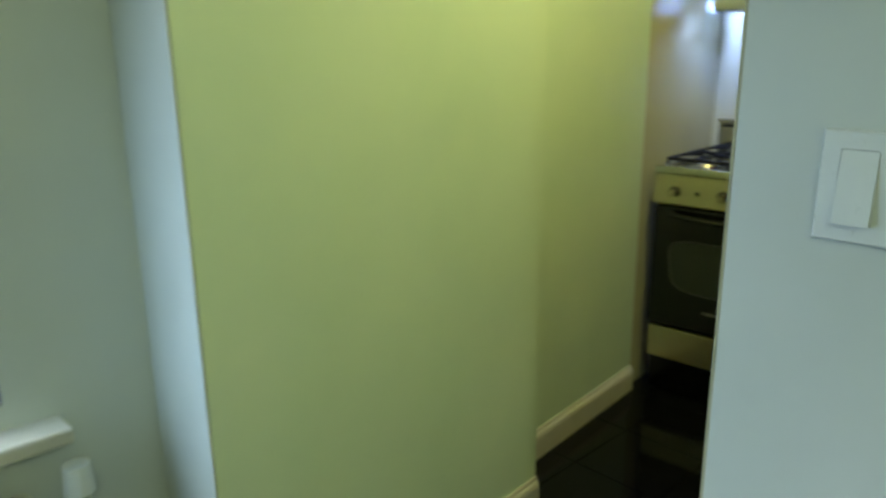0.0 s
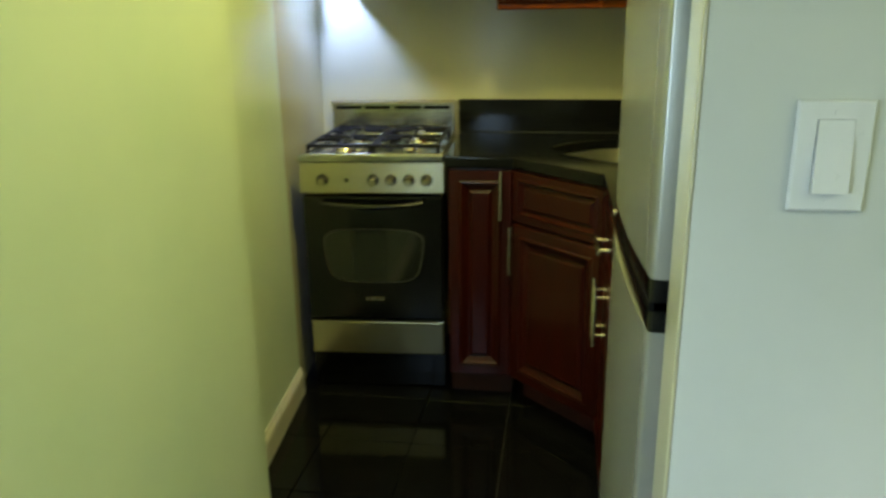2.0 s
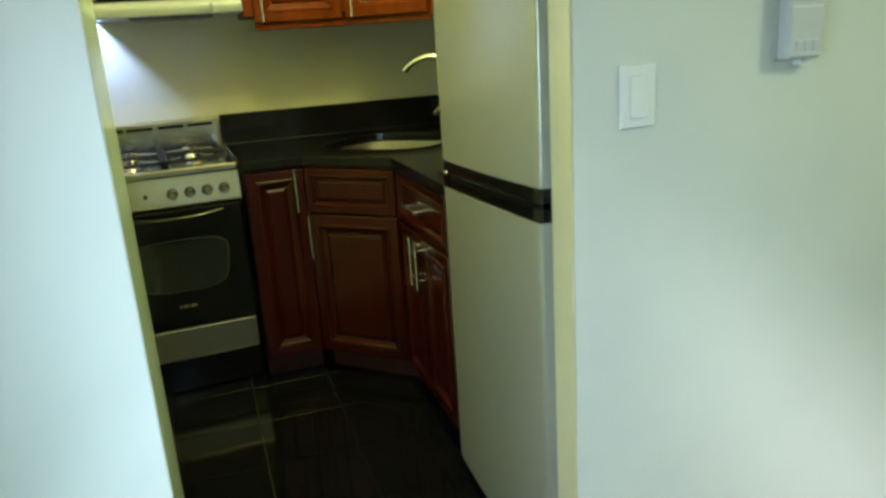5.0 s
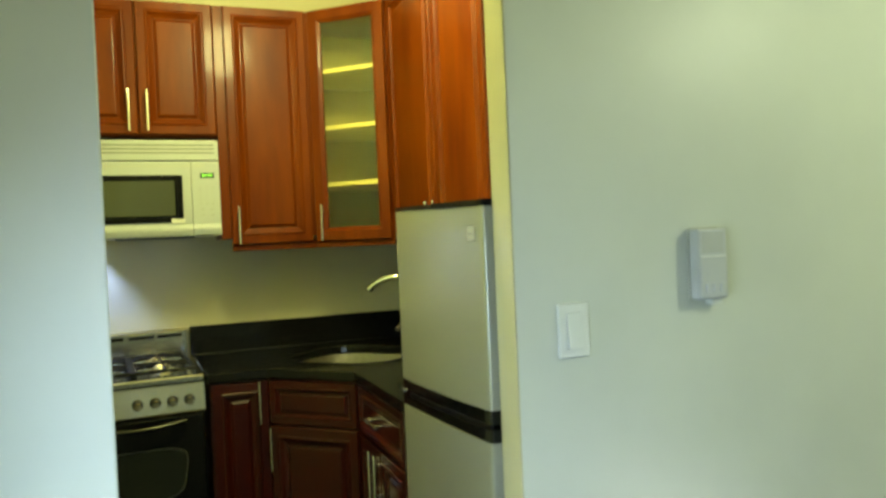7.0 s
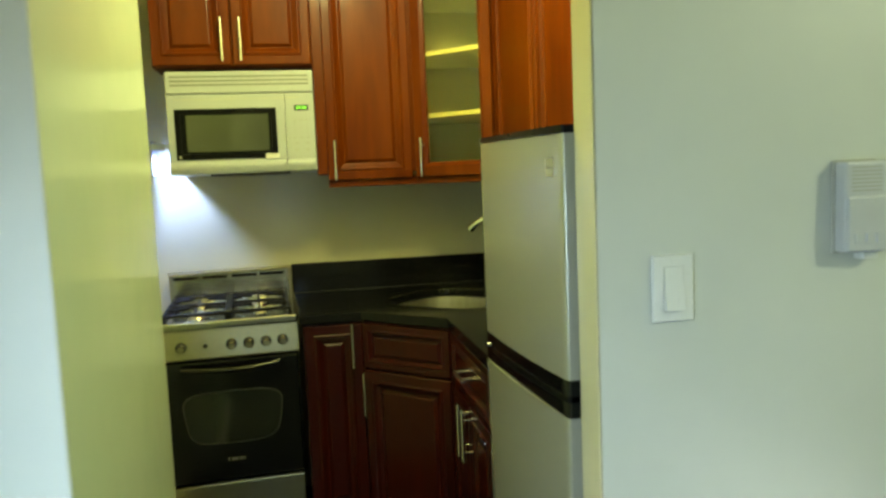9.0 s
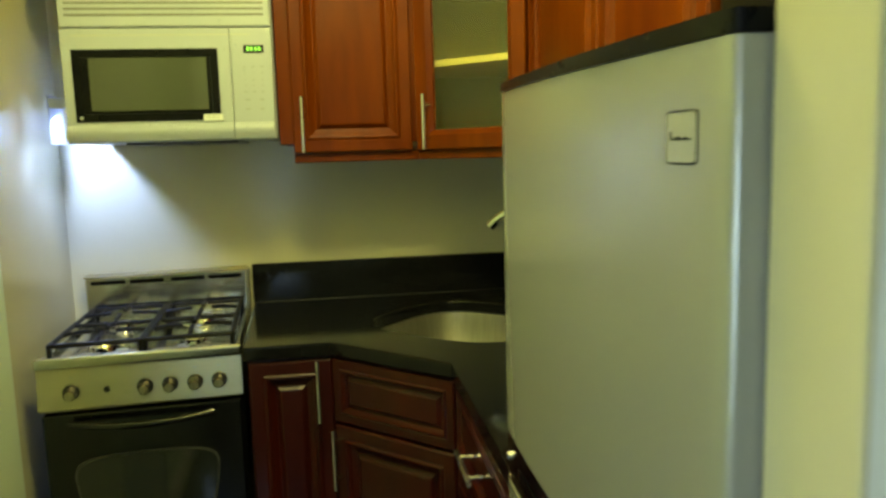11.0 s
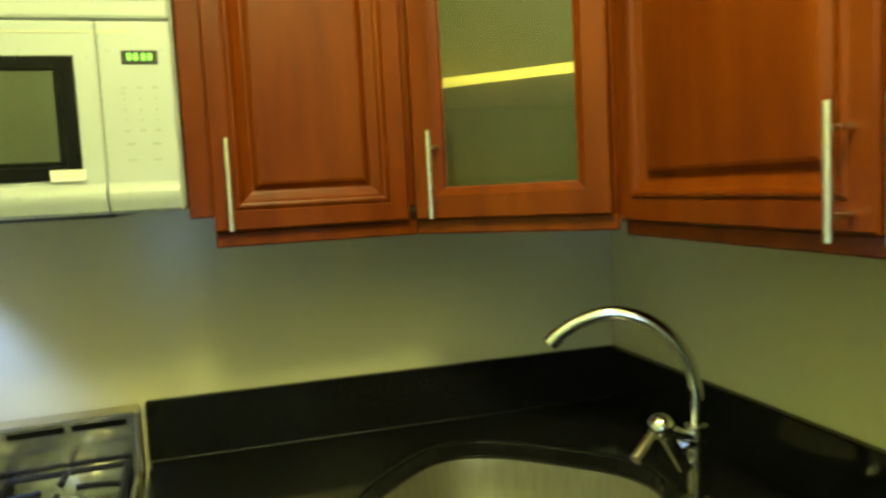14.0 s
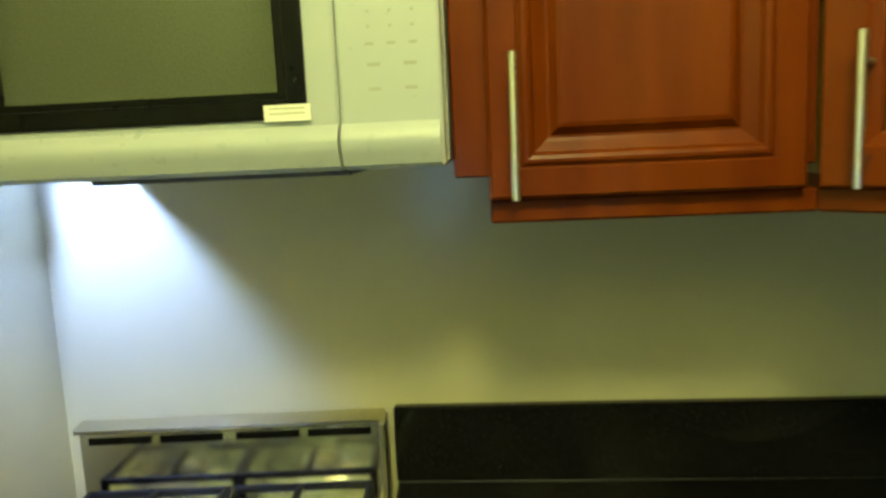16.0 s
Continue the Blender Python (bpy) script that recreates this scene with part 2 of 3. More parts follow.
structure("wall_south", solid(-0.15, 3.6, -5.6, -5.45, -0.012, CEIL_Z), PAINT_ROOM, "plain painted wall behind the walker")
structure("wall_room_east", solid(3.45, 3.6, -5.45, JY0, -0.012, CEIL_Z), PAINT_ROOM, "plain painted wall closing the living room")

# ---- cabinets ----
def pull(parent, x, z, length, y, across=False):
    """A straight bar pull on two posts, standing off a front at depth y."""
    bm = bmesh.new()
    h = length / 2
    a, b = ((x - h, y - 0.032, z), (x + h, y - 0.032, z)) if across else ((x, y - 0.032, z - h), (x, y - 0.032, z + h))
    rod(bm, a, b, 0.0055, 12)
    for s in (-0.62, 0.62):
        c = (x + s * h, y, z) if across else (x, y, z + s * h)
        rod(bm, (c[0], y - 0.03, c[2]), (c[0], y + 0.002, c[2]), 0.004, 10)
    return part("handle", bm, NICKEL, parent, "satin nickel bar handle", True)


PANEL = [(0.0, 0.0), (0.0, -0.018), (0.004, -0.022), (0.034, -0.022), (0.036, -0.0205), (0.038, -0.0215), (0.041, -0.0245), (0.045, -0.0250), (0.049, -0.0230), (0.053, -0.0170), (0.064, -0.0105), (0.068, -0.0085), (0.071, -0.0085), (0.080, -0.0170), (0.085, -0.0185)]
SMALL = [(0.0, 0.0), (0.0, -0.019), (0.003, -0.022), (0.022, -0.022), (0.024, -0.0205), (0.028, -0.0245), (0.031, -0.0245), (0.036, -0.0165), (0.042, -0.0100), (0.046, -0.0100), (0.056, -0.0180)]


def door(parent, x0, x1, z0, z1, y, profile=PANEL, name="door", wood_mat=WOOD):
    bm = bmesh.new()
    rings(bm, x0, x1, z0, z1, [(i, y + d) for i, d in profile])
    loop = [bm.verts.new(c) for c in ((x0, y, z0), (x0, y, z1), (x1, y, z1), (x1, y, z0))]
    bm.faces.new(loop)
    bmesh.ops.remove_doubles(bm, verts=bm.verts, dist=0.0002)
    return part(name, bm, wood_mat, parent)


def glass_door(parent, x0, x1, z0, z1, y):
    bm = bmesh.new()
    rings(bm, x0, x1, z0, z1, [(i, y + d) for i, d in ((0.0, 0.0), (0.0, -0.019), (0.003, -0.022), (0.043, -0.022), (0.048, -0.018), (0.058, -0.012), (0.060, 0.0), (0.0, 0.0))], False)
    bmesh.ops.remove_doubles(bm, verts=bm.verts, dist=0.0002)
    d = part("door", bm, WOOD, parent, "glazed cherry door frame")
    part("pane", solid(x0 + 0.056, x1 - 0.056, y - 0.008, y - 0.004, z0 + 0.056, z1 - 0.056), FROST, d, "clear glass pane").visible_shadow = False
    return d


def carcass(w, d, z0, z1, open_front=False):
    bm = bmesh.new()
    if not open_front:
        return box(bm, 0, w, 0, d, z0, z1, 0.002)
    t = 0.018
    box(bm, 0, t, 0, d, z0, z1)
    box(bm, w - t, w, 0, d, z0, z1)
    box(bm, t, w - t, 0.0, d, z0, z0 + t)
    box(bm, t, w - t, 0.0, d, z1 - t, z1)
    return bm


def cabinet(m, label, w, d, z0, z1):
    c = thing("kitchen_cabinet", m, label, "cabinet", "fitted kitchen cabinets")
    part("body", carcass(w, d, z0, z1), WOOD, c)
    return c


def light_rail(parent, w, z, x0=-0.002, drop=0.025):
    return part("rail", solid(x0, w + 0.002, -0.004, 0.012, z - drop, z + 0.0035, 0.003), WOOD, parent)


UZ0, UZ1 = 1.412, 2.45
UY = -0.33
# over the microwave: two short doors
c = cabinet(pose(0.022, UY, 0), "short two-door cherry wood cabinet above the microwave", 0.621, 0.325, 1.885, UZ1)
door(c, 0.004, 0.308, 1.890, UZ1 - 0.004, 0)
door(c, 0.314, 0.618, 1.890, UZ1 - 0.004, 0)
pull(c, 0.275, 1.985, 0.17, -0.022)
pull(c, 0.347, 1.985, 0.17, -0.022)
# single tall door
c = cabinet(pose(0.645, UY, 0), "single-door cherry wood wall cabinet with raised panel", 0.411, 0.325, UZ0 + 0.03, UZ1)
door(c, 0.041, 0.394, UZ0 + 0.004, UZ1 - 0.004, 0)
pull(c, 0.071, 1.498, 0.16, -0.022)
light_rail(c, 0.411, UZ0, 0.041)
# diagonal corner unit with a glazed door
DX0, DY0, DX1, DY1 = 1.060, UY, 1.345, -0.585
dw = math.hypot(DX1 - DX0, DY1 - DY0)
da = math.degrees(math.atan2(DY1 - DY0, DX1 - DX0))
c = thing("corner_cabinet", pose(0, 0, 0), "diagonal corner cherry wood wall cabinet with glass door", "cabinet", "fitted kitchen cabinets")
outline = [(DX0, DY0), (DX0, -0.004), (1.641, -0.004), (1.641, DY1), (DX1, DY1)]
part("base", prism(outline, UZ0, UZ0 + 0.018), WOOD, c)
part("top", prism(outline, UZ1 - 0.018, UZ1), WOOD, c)
part("side", solid(DX0, DX0 + 0.016, DY0, -0.004, UZ0 + 0.018, UZ1 - 0.018), WOOD_IN, c)
part("side", solid(DX1, 1.641, DY1, DY1 + 0.016, UZ0 + 0.018, UZ1 - 0.018), WOOD_IN, c)
part("back", solid(DX0 + 0.016, 1.641, -0.012, -0.004, UZ0 + 0.018, UZ1 - 0.018), WOOD_IN, c)
part("back", solid(1.633, 1.641, DY1 + 0.016, -0.012, UZ0 + 0.018, UZ1 - 0.018), WOOD_IN, c)
inner = [(DX0 + 0.018, DY0 + 0.012), (DX0 + 0.018, -0.014), (1.631, -0.014), (1.631, DY1 + 0.018), (DX1 - 0.002, DY1 + 0.018)]
for z in (1.66, 1.915, 2.17):
    part("shelf", prism(inner, z, z + 0.018), SHELF, c, "pale shelf board")
part("filler", solid(1.343, 1.363, -0.5865, -0.562, UZ0, UZ1), WOOD, c)
front = new("front")
front.parent = c
front.matrix_local = pose(DX0, DY0, 0, 0, 0, da)
bm = bmesh.new()
box(bm, 0.0, 0.02, 0.0, 0.018, UZ0, UZ1)
box(bm, dw - 0.02, dw, 0.0, 0.018, UZ0, UZ1)
part("face_frame", bm, WOOD, front)
glass_door(front, 0.006, dw - 0.006, UZ0 + 0.004, UZ1 - 0.004, 0)
pull(front, 0.056, 1.498, 0.16, -0.022)
light_rail(front, dw, UZ0)
# two doors on the right-hand wall, reaching over the refrigerator
RZ0 = UZ0 - 0.012
c = cabinet(pose(1.362, -0.588, 0, 0, 0, -90), "two-door cherry wood wall cabinet beside the refrigerator", 0.985, 0.278, RZ0, UZ1)
door(c, 0.012, 0.526, RZ0 + 0.004, UZ1 - 0.004, 0)
door(c, 0.532, 0.981, RZ0 + 0.004, UZ1 - 0.004, 0)
pull(c, 0.496, 1.471, 0.146, -0.022)
pull(c, 0.574, 1.471, 0.146, -0.022)
light_rail(c, 0.985, RZ0, drop=0.022)
part("end_panel", solid(0.986, 0.990, -0.004, 0.278, RZ0 + 0.002, UZ1 - 0.002), END_SHADE, c, "end panel coloured near-black for its unlit side")

# base units
BZ0, BZ1 = 0.095, 0.872


def base_unit(m, label, w, d):
    c = thing("base_cabinet", m, label, "cabinet", "fitted kitchen cabinets")
    part("body", solid(0, w, 0, d, BZ0, BZ1, 0.002), WOOD_SHADED, c)
    part("toe_kick", solid(0, w, 0.06, d, 0.0, BZ0), DARKWOOD, c, "dark recessed plinth")
    return c


FY = -0.612
c = base_unit(pose(0.545, FY, 0), "narrow single-door cherry wood base cabinet beside the stove, coloured as in shade", 0.228, 0.60)
door(c, 0.004, 0.224, BZ0 + 0.01, BZ1 - 0.006, 0, wood_mat=WOOD_SHADED)
pull(c, 0.186, 0.785, 0.17, -0.022)
EX0, EY0, EX1, EY1 = 0.776, FY, 1.080, -0.905
ew = math.hypot(EX1 - EX0, EY1 - EY0)
ea = math.degrees(math.atan2(EY1 - EY0, EX1 - EX0))
c = thing("base_cabinet", pose(EX0, EY0, 0, 0, 0, ea), "diagonal cherry wood sink base cabinet with false drawer, coloured as in shade", "cabinet", "fitted kitchen cabinets")
part("body", solid(0.002, ew - 0.002, 0, 0.30, BZ0, 0.70, 0.002), WOOD_SHADED, c)
part("frame", solid(0.002, ew - 0.002, 0, 0.03, 0.70, BZ1, 0.002), WOOD_SHADED, c)
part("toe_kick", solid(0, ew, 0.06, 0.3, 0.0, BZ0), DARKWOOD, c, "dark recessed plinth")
door(c, 0.012, ew - 0.012, 0.692, BZ1 - 0.006, 0, SMALL, "false_drawer", wood_mat=WOOD_SHADED)
door(c, 0.012, ew - 0.012, BZ0 + 0.01, 0.682, 0, wood_mat=WOOD_SHADED)
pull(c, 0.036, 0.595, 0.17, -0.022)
c = base_unit(pose(1.080, -0.910, 0, 0, 0, -90), "cherry wood base cabinet with one drawer and two doors, coloured as in shade", 0.61, 0.56)
door(c, 0.02, 0.575, 0.692, BZ1 - 0.006, 0, SMALL, "drawer", wood_mat=WOOD_SHADED)
door(c, 0.02, 0.295, BZ0 + 0.01, 0.682, 0, wood_mat=WOOD_SHADED)
door(c, 0.300, 0.575, BZ0 + 0.01, 0.682, 0, wood_mat=WOOD_SHADED)
pull(c, 0.29, 0.78, 0.16, -0.022, True)
pull(c, 0.265, 0.595, 0.17, -0.022)
pull(c, 0.330, 0.595, 0.17, -0.022)

# ---- worktop with sink cut-out ----
TOP0, TOP1 = 0.874, 0.912
SX, SY = 1.176, -0.460


def sink_xy(a, k=1.0):
    """The sink's rounded outline, turned to the diagonal front."""
    ca, sa = math.cos(a), math.sin(a)
    u = 0.262 * k * math.copysign(abs(ca) ** 0.62, ca)
    v = 0.235 * k * math.copysign(abs(sa) ** 0.62, sa)
    r = radians(ea)
    return SX + u * math.cos(r) - v * math.sin(r), SY + u * math.sin(r) + v * math.cos(r)


def worktop():
    outer = [(0.536, -0.640), (0.768, -0.640), (1.052, -0.917), (1.052, -1.528), (1.643, -1.528), (1.643, -0.002), (0.505, -0.002)]
    n = 48
    bm = bmesh.new()
    # dense outer ring sampled by angle from the sink's centre
    ring_o, ring_i = [], []
    for k in range(n):
        a = 2 * math.pi * k / n
        ix, iy = sink_xy(a)
        dx, dy = ix - SX, iy - SY
        best = None
        for (x0, y0), (x1, y1) in zip(outer, outer[1:] + outer[:1]):
            ex, ey = x1 - x0, y1 - y0
            det = dx * -ey + ex * dy
            if abs(det) < 1e-9:
                continue
            t = ((x0 - SX) * -ey + ex * (y0 - SY)) / det
            s = (dx * (y0 - SY) - dy * (x0 - SX)) / det
            if t > 0 and -1e-6 <= s <= 1 + 1e-6 and (best is None or t < best):
                best = t
        ring_o.append((SX + best * dx, SY + best * dy))
        ring_i.append((ix, iy))
    # move the nearest sample onto each corner
    for c in outer:
        k = min(range(n), key=lambda i: math.dist(ring_o[i], c))
        ring_o[k] = c
    vs = {}
    ring_b = [sink_xy(2 * math.pi * k / n, 0.985) for k in range(n)]
    for key, ring, z in (("ot", ring_o, TOP1), ("ob", ring_o, TOP0), ("it", ring_i, TOP1), ("ib", ring_b, TOP0)):
        vs[key] = [bm.verts.new((x, y, z)) for x, y in ring]
    for k in range(n):
        j = (k + 1) % n
        bm.faces.new((vs["ot"][k], vs["ot"][j], vs["it"][j], vs["it"][k]))
        bm.faces.new((vs["ob"][j], vs["ob"][k], vs["ib"][k], vs["ib"][j]))
        bm.faces.new((vs["ob"][k], vs["ob"][j], vs["ot"][j], vs["ot"][k]))
        bm.faces.new((vs["it"][k], vs["it"][j], vs["ib"][j], vs["ib"][k]))
    return bm


wt = thing("worktop", pose(0, 0, 0), "polished black granite worktop with low backsplash", "worktop")
top = part("slab", worktop(), GRANITE, wt)
bev = top.modifiers.new("edge", "BEVEL")
bev.width, bev.segments, bev.limit_method, bev.angle_limit = 0.006, 3, "ANGLE", radians(50)
part("backsplash", solid(0.505, 1.643, -0.022, -0.002, TOP1, 1.045, 0.003), GRANITE, wt, "black granite upstand")
part("backsplash", solid(1.623, 1.643, -1.528, -0.023, TOP1, 1.045, 0.003), GRANITE, wt, "black granite upstand")

part("sealant", rod(bmesh.new(), (0.51, -0.0225, TOP1 + 0.0005), (1.62, -0.0225, TOP1 + 0.0005), 0.0015, 10), SEALANT, wt, "thin grey sealant bead", True)

# ---- sink and tap ----
sk = thing("kitchen_sink", pose(0, 0, 0), "rounded stainless steel undermount sink in black worktop", "sink")
bm = bmesh.new()
levels = [(1.02, TOP0 - 0.001), (0.985, TOP0 - 0.002), (0.965, 0.84), (0.93, 0.74), (0.87, 0.722), (0.5, 0.716), (0.12, 0.713)]
prev = None
for kk, z in levels:
    loop = [bm.verts.new((*sink_xy(2 * math.pi * i / 48, kk), z)) for i in range(48)]
    if prev:
        for i in range(48):
            bm.faces.new((prev[i], prev[(i + 1) % 48], loop[(i + 1) % 48], loop[i]))
    prev = loop
bm.faces.new(prev)
basin = part("basin", bm, BASIN, sk, "", True)
bm = bmesh.new()
rod(bm, (SX, SY, 0.713), (SX, SY, 0.718), 0.04, 24)
part("drain", bm, CHROME, sk, "round chrome drain", True)

bm = bmesh.new()
FX, FYB = 1.446, -0.643
tap = thing("kitchen_tap", pose(0, 0, 0), "chrome swan-neck kitchen tap with side lever beside the sink", "tap")
rod(bm, (FX, FYB, TOP1), (FX, FYB, TOP1 + 0.008), 0.027, 24)
rod(bm, (FX, FYB, TOP1 + 0.008), (FX, FYB, TOP1 + 0.014), 0.024, 24, 0.017)
part("base", bm, CHROME, tap, "", True)
bm = bmesh.new()
rod(bm, (FX, FYB, TOP1 + 0.012), (FX, FYB, 1.035), 0.0145, 20)
rod(bm, (FX, FYB, 1.030), (FX, FYB, 1.052), 0.0185, 20)
part("column", bm, CHROME, tap, "", True)


def smooth_line(pts, n=6):
    out = []
    p = [Vector(pts[0])] + [Vector(q) for q in pts] + [Vector(pts[-1])]
    for a, b, c, d in zip(p, p[1:], p[2:], p[3:]):
        for k in range(n):
            t = k / n
            out.append(0.5 * (2 * b + (c - a) * t + (2 * a - 5 * b + 4 * c - d) * t * t + (3 * b - a - 3 * c + d) * t ** 3))
    return out + [p[-1]]


spout_line = smooth_line([(FX, FYB, 1.045), (FX, FYB + 0.001, 1.12), (1.428, -0.634, 1.180), (1.385, -0.612, 1.228), (1.330, -0.584, 1.246), (1.278, -0.558, 1.232), (1.240, -0.539, 1.205)])
part("spout", tube(bmesh.new(), spout_line, 0.0125, 14), CHROME, tap, "curved chrome spout", True)
part("aerator", rod(bmesh.new(), (1.246, -0.542, 1.210), (1.232, -0.535, 1.194), 0.0145, 16), CHROME, tap, "", True)
bm = bmesh.new()
rod(bm, (FX + 0.012, FYB + 0.006, 1.012), (FX - 0.03, FYB - 0.008, 1.030), 0.012, 16)
rod(bm, (FX - 0.028, FYB - 0.008, 0.985), (1.362, -0.672, 1.066), 0.0125, 16)
rod(bm, (FX - 0.01, FYB, 1.03), (1.362, -0.672, 1.066), 0.011, 16)
bmesh.ops.create_uvsphere(bm, u_segments=16, v_segments=10, radius=0.022, matrix=Matrix.Translation((1.360, -0.673, 1.070)))
part("valve", bm, CHROME, tap, "", True)
part("lever", rod(bmesh.new(), (1.360, -0.673, 1.074), (1.300, -0.694, 1.030), 0.007, 12, 0.010), CHROME, tap, "slim chrome lever", True)

# ---- stove ----
st = thing("gas_stove", pose(0.018, -0.606, 0, 0, 0, 4.0), "compact stainless and black gas stove with four burners", "stove")
SW = 0.508
bm = bmesh.new()
box(bm, 0, SW, 0.012, 0.56, 0.06, 0.872, 0.004)
for x in (0.03, SW - 0.03):
    for y in (0.06, 0.5):
        rod(bm, (x, y, 0), (x, y, 0.062), 0.015, 10)
part("body", bm, BLACK, st, "black enamel body")
part("plinth", solid(0.006, SW - 0.006, 0.02, 0.035, 0.01, 0.15), BLACK, st)
part("drawer", solid(0.004, SW - 0.004, -0.018, 0.012, 0.155, 0.285, 0.006, 2), STEEL, st, "brushed steel warming drawer")
bm = bmesh.new()
box(bm, 0.003, SW - 0.003, -0.026, 0.012, 0.298, 0.762, 0.007, 2)
dr = part("oven_door", bm, BLACK, st, "black glass oven door")


def rounded_panel(cx, cz, pts, y0, y1):
    """An upright plate with an outline given in x and z."""
    bm = bmesh.new()
    f = [bm.verts.new((x, y0, z)) for x, z in pts]
    b = [bm.verts.new((x, y1, z)) for x, z in pts]
    bm.faces.new(f)
    bm.faces.new(b[::-1])
    n = len(pts)
    for i in range(n):
        bm.faces.new((f[i], f[(i + 1) % n], b[(i + 1) % n], b[i]))
    return bm


def oven_outline(k):
    pts = []
    for i in range(40):
        a = 2 * math.pi * i / 40
        ca, sa = math.cos(a), math.sin(a)
        u = math.copysign(abs(ca) ** 0.42, ca)
        v = math.copysign(abs(sa) ** 0.42, sa)
        pts.append((0.254 + (0.172 + 0.014 * v) * k * u, 0.542 + (0.092 + 0.006 * (1 - u * u)) * (k if k < 1 else 1 + (k - 1) * 1.8) * v))
    return pts


part("window_frame", rounded_panel(0, 0, oven_outline(1.028), -0.0275, -0.02), RIM, dr, "thin grey printed window rim")
part("window", rounded_panel(0, 0, oven_outline(1.0), -0.029, -0.02), OVENGLASS, dr, "dark reflective oven window")
bar = smooth_line([(0.075, -0.05, 0.742), (0.16, -0.066, 0.735), (0.254, -0.072, 0.732), (0.35, -0.066, 0.735), (0.433, -0.05, 0.742)])
bm = tube(bmesh.new(), bar, 0.009, 10)
for x in (0.085, 0.423):
    rod(bm, (x, -0.052, 0.741), (x, -0.022, 0.741), 0.008, 10)
part("handle", bm, BLACK, dr, "bowed dark oven handle", True)
bm = bmesh.new()
for i, w in enumerate((0.008, 0.014, 0.01, 0.012, 0.008)):
    box(bm, 0.222 + i * 0.014, 0.222 + i * 0.014 + w * 0.8, -0.0272, -0.02, 0.372, 0.384)
part("badge", bm, BADGE, dr, "small unreadable badge")
# control panel, slightly raked
bm = bmesh.new()
prof = [(0.012, 0.772), (-0.030, 0.772), (-0.034, 0.778), (-0.020, 0.880), (0.012, 0.880)]
lo = [bm.verts.new((0.0, y, z)) for y, z in prof]
hi = [bm.verts.new((SW, y, z)) for y, z in prof]
bm.faces.new(lo)
bm.faces.new(hi[::-1])
for i in range(5):
    bm.faces.new((lo[i], lo[(i + 1) % 5], hi[(i + 1) % 5], hi[i]))
cp = part("control_panel", bm, STEEL, st, "brushed steel control panel")


def knob(x, z=0.822, r=0.017):
    bm = bmesh.new()
    y = -0.027
    rod(bm, (x, y + 0.001, z), (x, y - 0.006, z - 0.001), r * 1.2, 20)
    rod(bm, (x, y - 0.006, z - 0.001), (x, y - 0.026, z - 0.004), r, 20, r * 0.86)
    k = part("knob", bm, BLACKPL, cp, "black control knob", True)
    bm = bmesh.new()
    rod(bm, (x, y - 0.024, z - 0.004), (x, y - 0.029, z - 0.004), r * 0.8, 20, r * 0.6)
    box(bm, x - 0.003, x + 0.003, y - 0.033, y - 0.026, z - 0.016, z + 0.008, 0.001)
    part("cap", bm, STEEL, k, "steel knob cap", True)


for x in (0.082, 0.262, 0.325, 0.388, 0.450):
    knob(x)
part("button", rod(bmesh.new(), (0.168, -0.026, 0.822), (0.168, -0.032, 0.821), 0.008, 14), BLACKPL, cp, "black ignition button", True)
for x in (0.082, 0.262, 0.325, 0.388, 0.450):
    part("marking", solid(x - 0.005, x + 0.005, -0.0245, -0.018, 0.857, 0.861), GREYPL, cp)
# hob with rolled front edge
bm = bmesh.new()
box(bm, 0.0, SW, -0.008, 0.545, 0.872, 0.890, 0.003)
box(bm, -0.006, SW + 0.005, -0.026, 0.016, 0.880, 0.912, 0.009, 3)
box(bm, 0.0, 0.014, 0.016, 0.545, 0.888, 0.905, 0.004, 2)
box(bm, SW - 0.014, SW, 0.016, 0.545, 0.888, 0.905, 0.004, 2)
hob = part("hob", bm, POLISHED, st, "stainless hob with raised rim")


def burner(x, y, r):
    bm = bmesh.new()
    rod(bm, (x, y, 0.889), (x, y, 0.893), r * 1.9, 28, r * 1.7)
    rod(bm, (x, y, 0.892), (x, y, 0.905), r * 1.15, 24, r)
    b = part("burner", bm, CHROME, st, "polished gas burner", True)
    part("cap", rod(bmesh.new(), (x, y, 0.905), (x, y, 0.912), r * 0.92, 24, r * 0.8), STEEL, b, "round burner cap", True)


for x, y, r in ((0.135, 0.12, 0.036), (0.375, 0.12, 0.026), (0.135, 0.395, 0.026), (0.375, 0.395, 0.036)):
    burner(x, y, r)


def grate(x0, x1, y0, y1):
    bm = bmesh.new()
    r, z = 0.0068, 0.932
    cs = [(x0, y0), (x1, y0), (x1, y1), (x0, y1)]
    for a, b in zip(cs, cs[1:] + cs[:1]):
        rod(bm, (*a, z), (*b, z), r, 8)
    for x, y in cs:
        rod(bm, (x, y, 0.889), (x, y, z + 0.004), r, 8)
    ym = (y0 + y1) / 2
    rod(bm, (x0, ym, z), (x1, ym, z), r, 8)
    xm = (x0 + x1) / 2
    for cy in ((y0 + ym) / 2, (y1 + ym) / 2):
        for dx, dy in ((1, 0), (-1, 0), (0, 1), (0, -1)):
            ex = xm + dx * (x1 - x0) / 2
            ey = cy + dy * (ym - y0) / 2
            ix, iy = xm + dx * 0.03, cy + dy * 0.03
            tube(bm, smooth_line([(ex, ey, z), (ex * 0.6 + ix * 0.4, ey * 0.6 + iy * 0.4, z + 0.006), (ix, iy, z + 0.008)], 3), 0.0062, 8)
    return part("grate", bm, IRON, st, "black iron pan support", True)


grate(0.022, 0.248, 0.028, 0.505)
